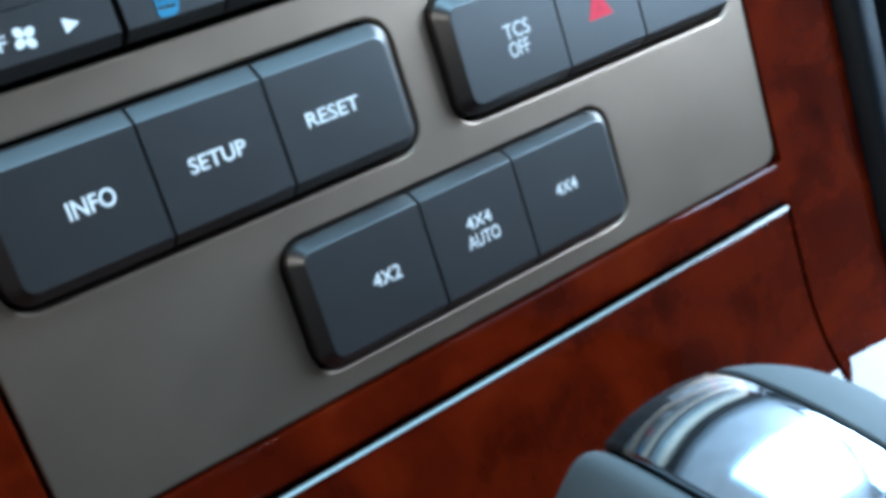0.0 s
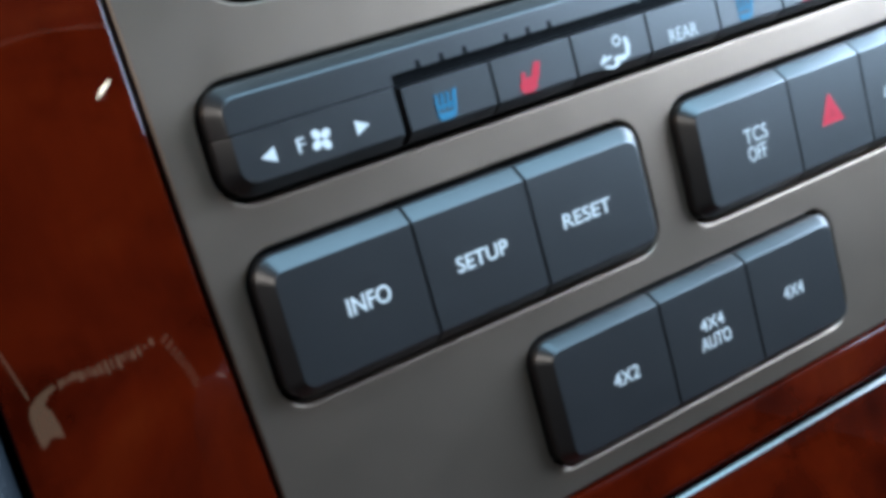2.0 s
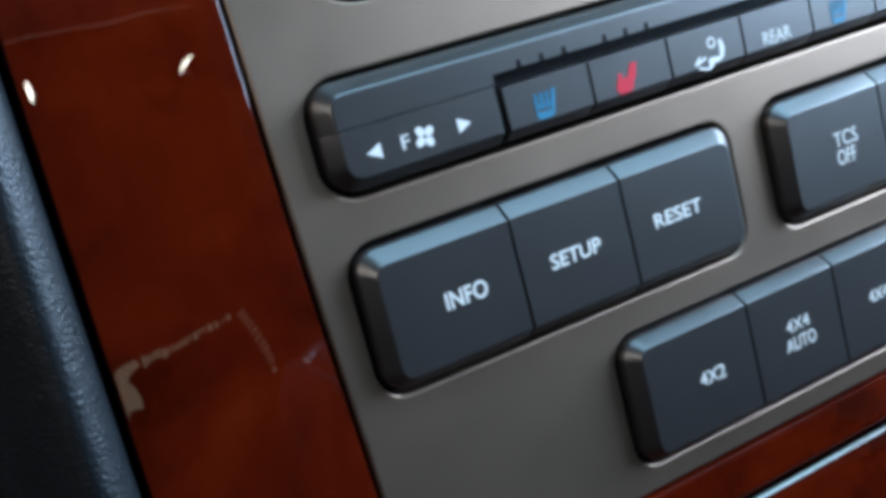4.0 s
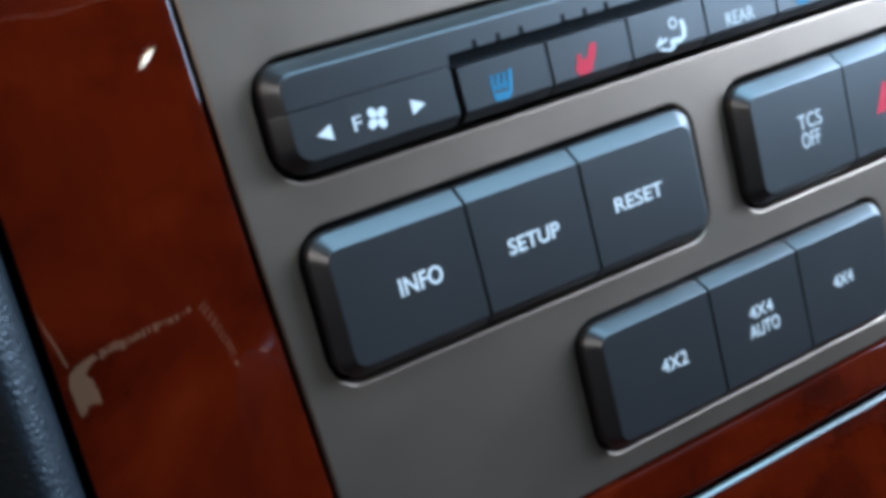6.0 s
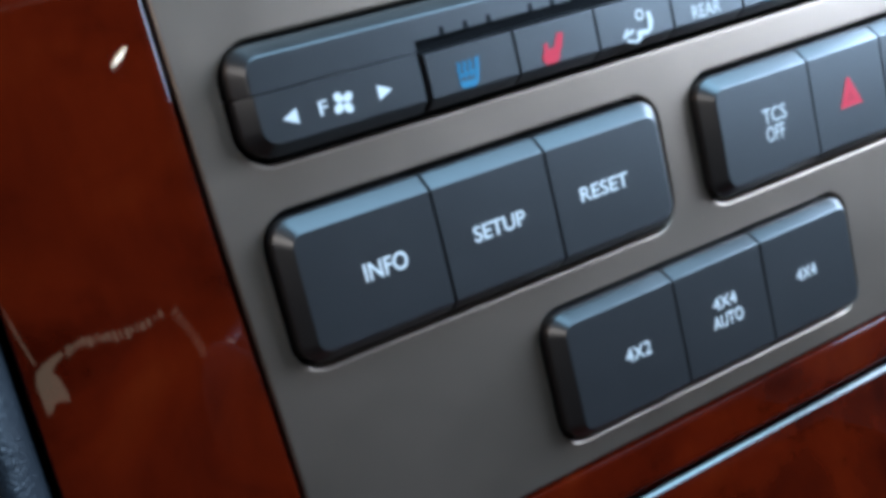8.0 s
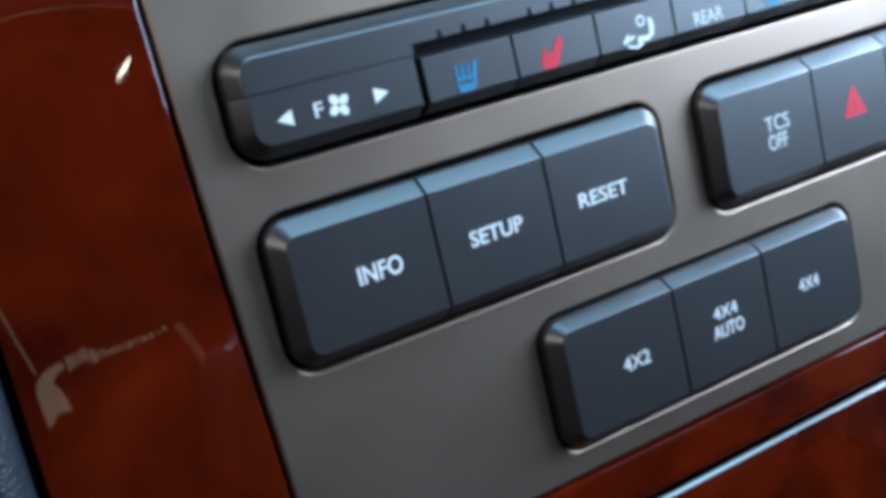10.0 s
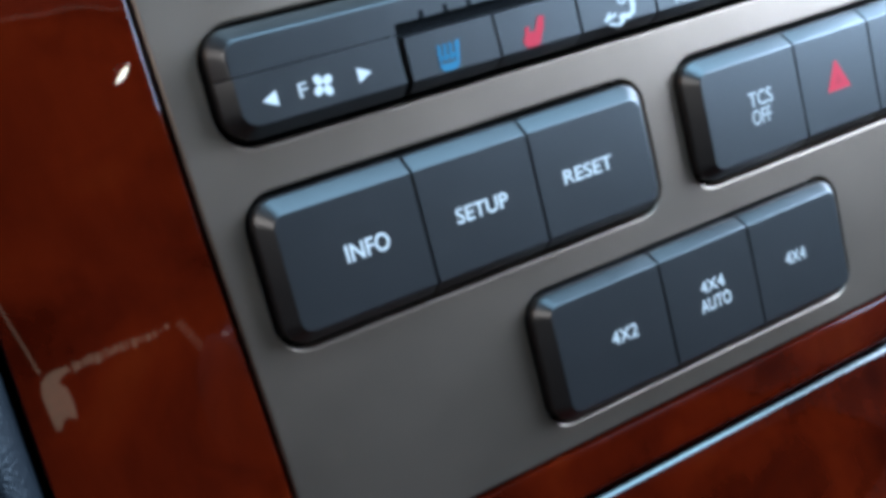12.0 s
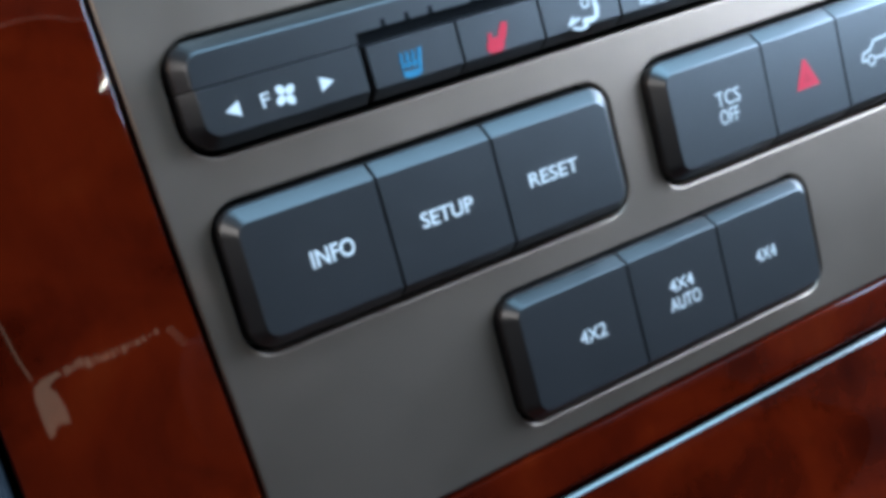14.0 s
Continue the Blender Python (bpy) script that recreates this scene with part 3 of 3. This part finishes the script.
loft(bm, [corner_ring(-2.40 + a, 14.6 - a, 6.52 + a, 9.25 - a, (1.05,) * 4, y) for a, y in ((0.0, 1.1), (0.0, 0.40), (0.03, 0.30), (0.09, 0.24), (0.16, 0.23), (0.22, 0.27), (0.25, 0.36))], cap_last=False)
part("bright_rim", bm, SATIN, upper, "bright chrome rim")
bm = bmesh.new()
key_cap(bm, (-1.85, 14.05, 7.05, 8.70), (0.30, 0.30, 0.28, 0.28), (0.9,) * 4, ROUNDED)
part("key_face", bm, KEY, upper, "glossy charcoal face")


# ---- padded hide ridges on both sides of the wood ----
def ridge(name, profile, label):
    bm = bmesh.new()
    levels = [14 - 0.5 * k for k in range(57)]
    rings = []
    for z in levels:
        rings.append([cm(x, y, z) for x, y in profile])
    rows = [[bm.verts.new(v) for v in ring] for ring in rings]
    for a, b in zip(rows, rows[1:]):
        for k in range(len(a) - 1):
            bm.faces.new((a[k], a[k + 1], b[k + 1], b[k]))
    return tagged(part(name, bm, HIDE, smooth=60), label, "padded trim")


ridge("padded_side_trim", [(-7.40, 1.6), (-7.40, 0.52), (-7.43, 0.40), (-7.50, 0.26), (-7.62, 0.10), (-7.75, -0.03), (-7.88, -0.11), (-8.00, -0.14), (-8.12, -0.11), (-8.28, 0.04), (-8.5, 0.34), (-8.8, 0.82), (-9.6, 2.1), (-11.4, 4.2), (-15.0, 7.0)], "charcoal grained leather pad beside the wood surround")
ridge("padded_side_trim", [(19.00, 1.6), (18.98, 0.48), (19.02, 0.30), (19.10, 0.08), (19.20, -0.06), (19.29, -0.13), (19.38, -0.16), (19.50, -0.17), (19.80, -0.14), (19.92, -0.10), (19.99, 0.0), (20.02, 0.2), (20.05, 2.4)], "blue-grey grained leather pad beside the wood surround")

# the pale strap with its yellow tag hanging in the passenger's side
strap = thing("hanging_strap", "pale grey webbing strap with a yellow tag in the footwell", "strap")
LOOP = [(27.6, -2.0), (26.5, -3.13), (25.85, -3.7), (25.3, -4.38), (24.75, -5.1), (24.45, -5.77), (24.40, -6.4), (24.5, -6.94), (24.75, -7.8), (25.1, -8.6), (25.4, -13.4)]
bm = bmesh.new()
loft(bm, [[cm(x, 3.0, z), cm(x + 0.42, 3.1, z - 0.1), cm(x + 0.46, 3.22, z - 0.1), cm(x + 0.04, 3.12, z)] for x, z in LOOP], True, True)
part("webbing", bm, STRAP, strap, "pale grey woven webbing", 50)
bm = bmesh.new()
loft(bm, [[cm(x + 0.36, 3.02, z), cm(x + 0.36 + w, 3.05, z), cm(x + 0.36 + w, 3.12, z), cm(x + 0.36, 3.12, z)] for x, z, w in ((24.45, -5.5, 0.05), (24.40, -6.2, 0.3), (24.5, -7.0, 0.42), (24.75, -7.9, 0.45), (24.9, -8.1, 0.2))], True, True)
part("tag", bm, YELLOW, strap, "yellow tag film")

# ---- centre console and gear lever ----
# unseen console block, coloured black so the wood mirrors no light from it
bm = bmesh.new()
slab(bm, (-0.09, -0.40, 0.0), (0.21, -0.015, (HEIGHT - 13.6) / 100))
tagged(part("centre_console", bm, VOID), "unseen centre console, blackened to keep reflections dark", "console", kind="structure")

AXIS = Vector((0.85, -0.16, 0.59)).normalized()
KNOB = cm(1.37, -10.90, -4.13)
SIZE = 0.868
TURN = AXIS.to_track_quat("Z", "Y").to_matrix().to_4x4()


def turned(profile, steps=64):
    """A body of revolution round the knob's axis; profile: (offset along the axis, radius) in centimetres."""
    bm = bmesh.new()
    rings = []
    for s, r in profile:
        rings.append([Matrix.Translation(KNOB) @ TURN @ (Vector((r * math.cos(2 * math.pi * k / steps), r * math.sin(2 * math.pi * k / steps), s)) * (SIZE / 100)) for k in range(steps)])
    return loft(bm, rings, True, True)


def keep_side(bm, towards_dash):
    """Keep only the faces on the dash side of the knob, or only the others."""
    bmesh.ops.recalc_face_normals(bm, faces=bm.faces)
    away = [f for f in bm.faces if ((f.calc_center_median() - KNOB).normalized().y > 0.25) != towards_dash]
    bmesh.ops.delete(bm, geom=away, context="FACES")
    return bm


def ball(s, r=2.6):
    return math.sqrt(max(0.0, r * r - s * s))


lever = thing("gear_lever", "gear lever knob in grey leather with a polished chrome band", "gear lever")
cap = [(1.76, 1.7), (1.78, ball(1.78) - 0.03), (1.82, ball(1.82) + 0.01)] + [(s, ball(s) + 0.015) for s in (1.9, 2.0, 2.1, 2.2, 2.3, 2.4, 2.48, 2.54, 2.58)] + [(2.605, 0.12)]
part("knob_cap", turned(cap), GRIP, lever, "grey leather cap")
band = [(0.14, 2.3), (0.16, ball(0.16) - 0.04), (0.22, ball(0.22))] + [(0.22 + 1.46 * k / 14, ball(0.22 + 1.46 * k / 14)) for k in range(1, 15)] + [(1.74, ball(1.74) - 0.04), (1.76, 1.7)]
part("chrome_band", keep_side(turned(band), False), CHROME, lever, "polished chrome band")
# unseen dash side of the band made dark, so it throws no glow
part("knob_glow_shield", keep_side(turned(band), True), HIDE, lever, "unseen dark back added to stop a glow on the panel")
grip = [(-2.95, 0.6), (-2.8, 1.25)] + [(-2.6 + 2.35 * k / 12, 2.80 * math.sqrt(max(0.02, 1 - ((-2.6 + 2.35 * k / 12 + 0.2) / 2.85) ** 2))) for k in range(13)] + [(-0.12, 2.77), (-0.02, 2.72), (0.06, 2.63), (0.10, 2.52), (0.12, 2.2)]
part("knob_grip", turned(grip), GRIP, lever, "grey leather lower grip")
bm = bmesh.new()
FOOT = cm(0.4, -11.1, -13.62)
down = (FOOT - KNOB)
rings = []
for k, r in ((0.15, 0.9), (0.45, 0.8), (0.62, 0.85), (0.64, 1.6), (0.72, 2.0), (0.82, 2.6), (0.92, 3.3), (1.0, 3.9)):
    rings.append([KNOB + down * k + Vector((r / 100 * math.cos(2 * math.pi * j / 32), r / 100 * math.sin(2 * math.pi * j / 32), 0)) for j in range(32)])
part("boot", loft(bm, rings, True, True), HIDE, lever, "charcoal leather boot")


# ---- added unseen mask and glow, slit to make the lacquer's glints and smear ----
def sliver(x, z, w, h, lean):
    return [(x - lean * h, z - h), (x + w * 0.5, z - h * 0.1), (x + lean * h, z + h), (x - w * 0.5, z + h * 0.1)]


def thin(a, b, w):
    d = (Vector(b) - Vector(a)).normalized()
    s = Vector((-d.y, d.x)) * w / 2
    a, b = Vector(a), Vector(b)
    return [tuple(a + s), tuple(a - s), tuple(b - s), tuple(b + s)]


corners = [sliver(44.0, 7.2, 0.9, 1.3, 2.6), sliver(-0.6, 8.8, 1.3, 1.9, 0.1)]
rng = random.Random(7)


def slit_line(x):
    """The height of the mask's line of slits: slightly bowed."""
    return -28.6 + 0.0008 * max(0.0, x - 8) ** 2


# short slits for the smear's broken line, thinning out towards one side
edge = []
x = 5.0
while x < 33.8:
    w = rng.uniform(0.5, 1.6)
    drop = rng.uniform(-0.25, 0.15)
    edge.append(((x, slit_line(x) + drop), (x + w, slit_line(x + w) + drop), max(0.4, 1.75 - 0.034 * x + rng.uniform(-0.35, 0.3))))
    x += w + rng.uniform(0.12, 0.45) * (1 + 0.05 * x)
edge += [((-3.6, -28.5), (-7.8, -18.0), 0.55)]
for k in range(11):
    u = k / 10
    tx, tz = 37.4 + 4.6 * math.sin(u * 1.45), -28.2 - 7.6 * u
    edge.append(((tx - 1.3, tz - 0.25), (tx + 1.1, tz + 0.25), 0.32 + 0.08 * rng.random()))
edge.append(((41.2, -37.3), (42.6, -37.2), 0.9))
smear_shape = [(-4.0, -29.7), (-1.6, -28.7), (0.7, -28.4), (3.4, -28.2), (4.5, -29.0), (1.6, -29.6), (0.1, -30.5), (1.5, -31.6), (2.3, -33.9), (2.1, -35.4),
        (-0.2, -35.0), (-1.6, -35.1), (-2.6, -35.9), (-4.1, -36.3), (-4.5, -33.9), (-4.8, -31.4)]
slots = [thin(*e) for e in edge] + [smear_shape]
blind = thing("glint_mask", "unseen added mask with slits shaped for glints in the lacquer", "window blind")
part("glint_mask_sheet", plate([[(-13.95, -47.9), (51.95, -47.9), (51.95, 15.9), (-13.95, 15.9)]] + corners + slots, -137.5, 0.4), VOID, blind)
# added glowing sheet that feeds the slits
tagged(part("backdrop", plate([[(-13.9, -47.8), (51.9, -47.8), (51.9, 15.8), (-13.9, 15.8)]], -138.4, 0.2), SLIT_GLOW), "added glow behind the slit mask", "sky", kind="structure")
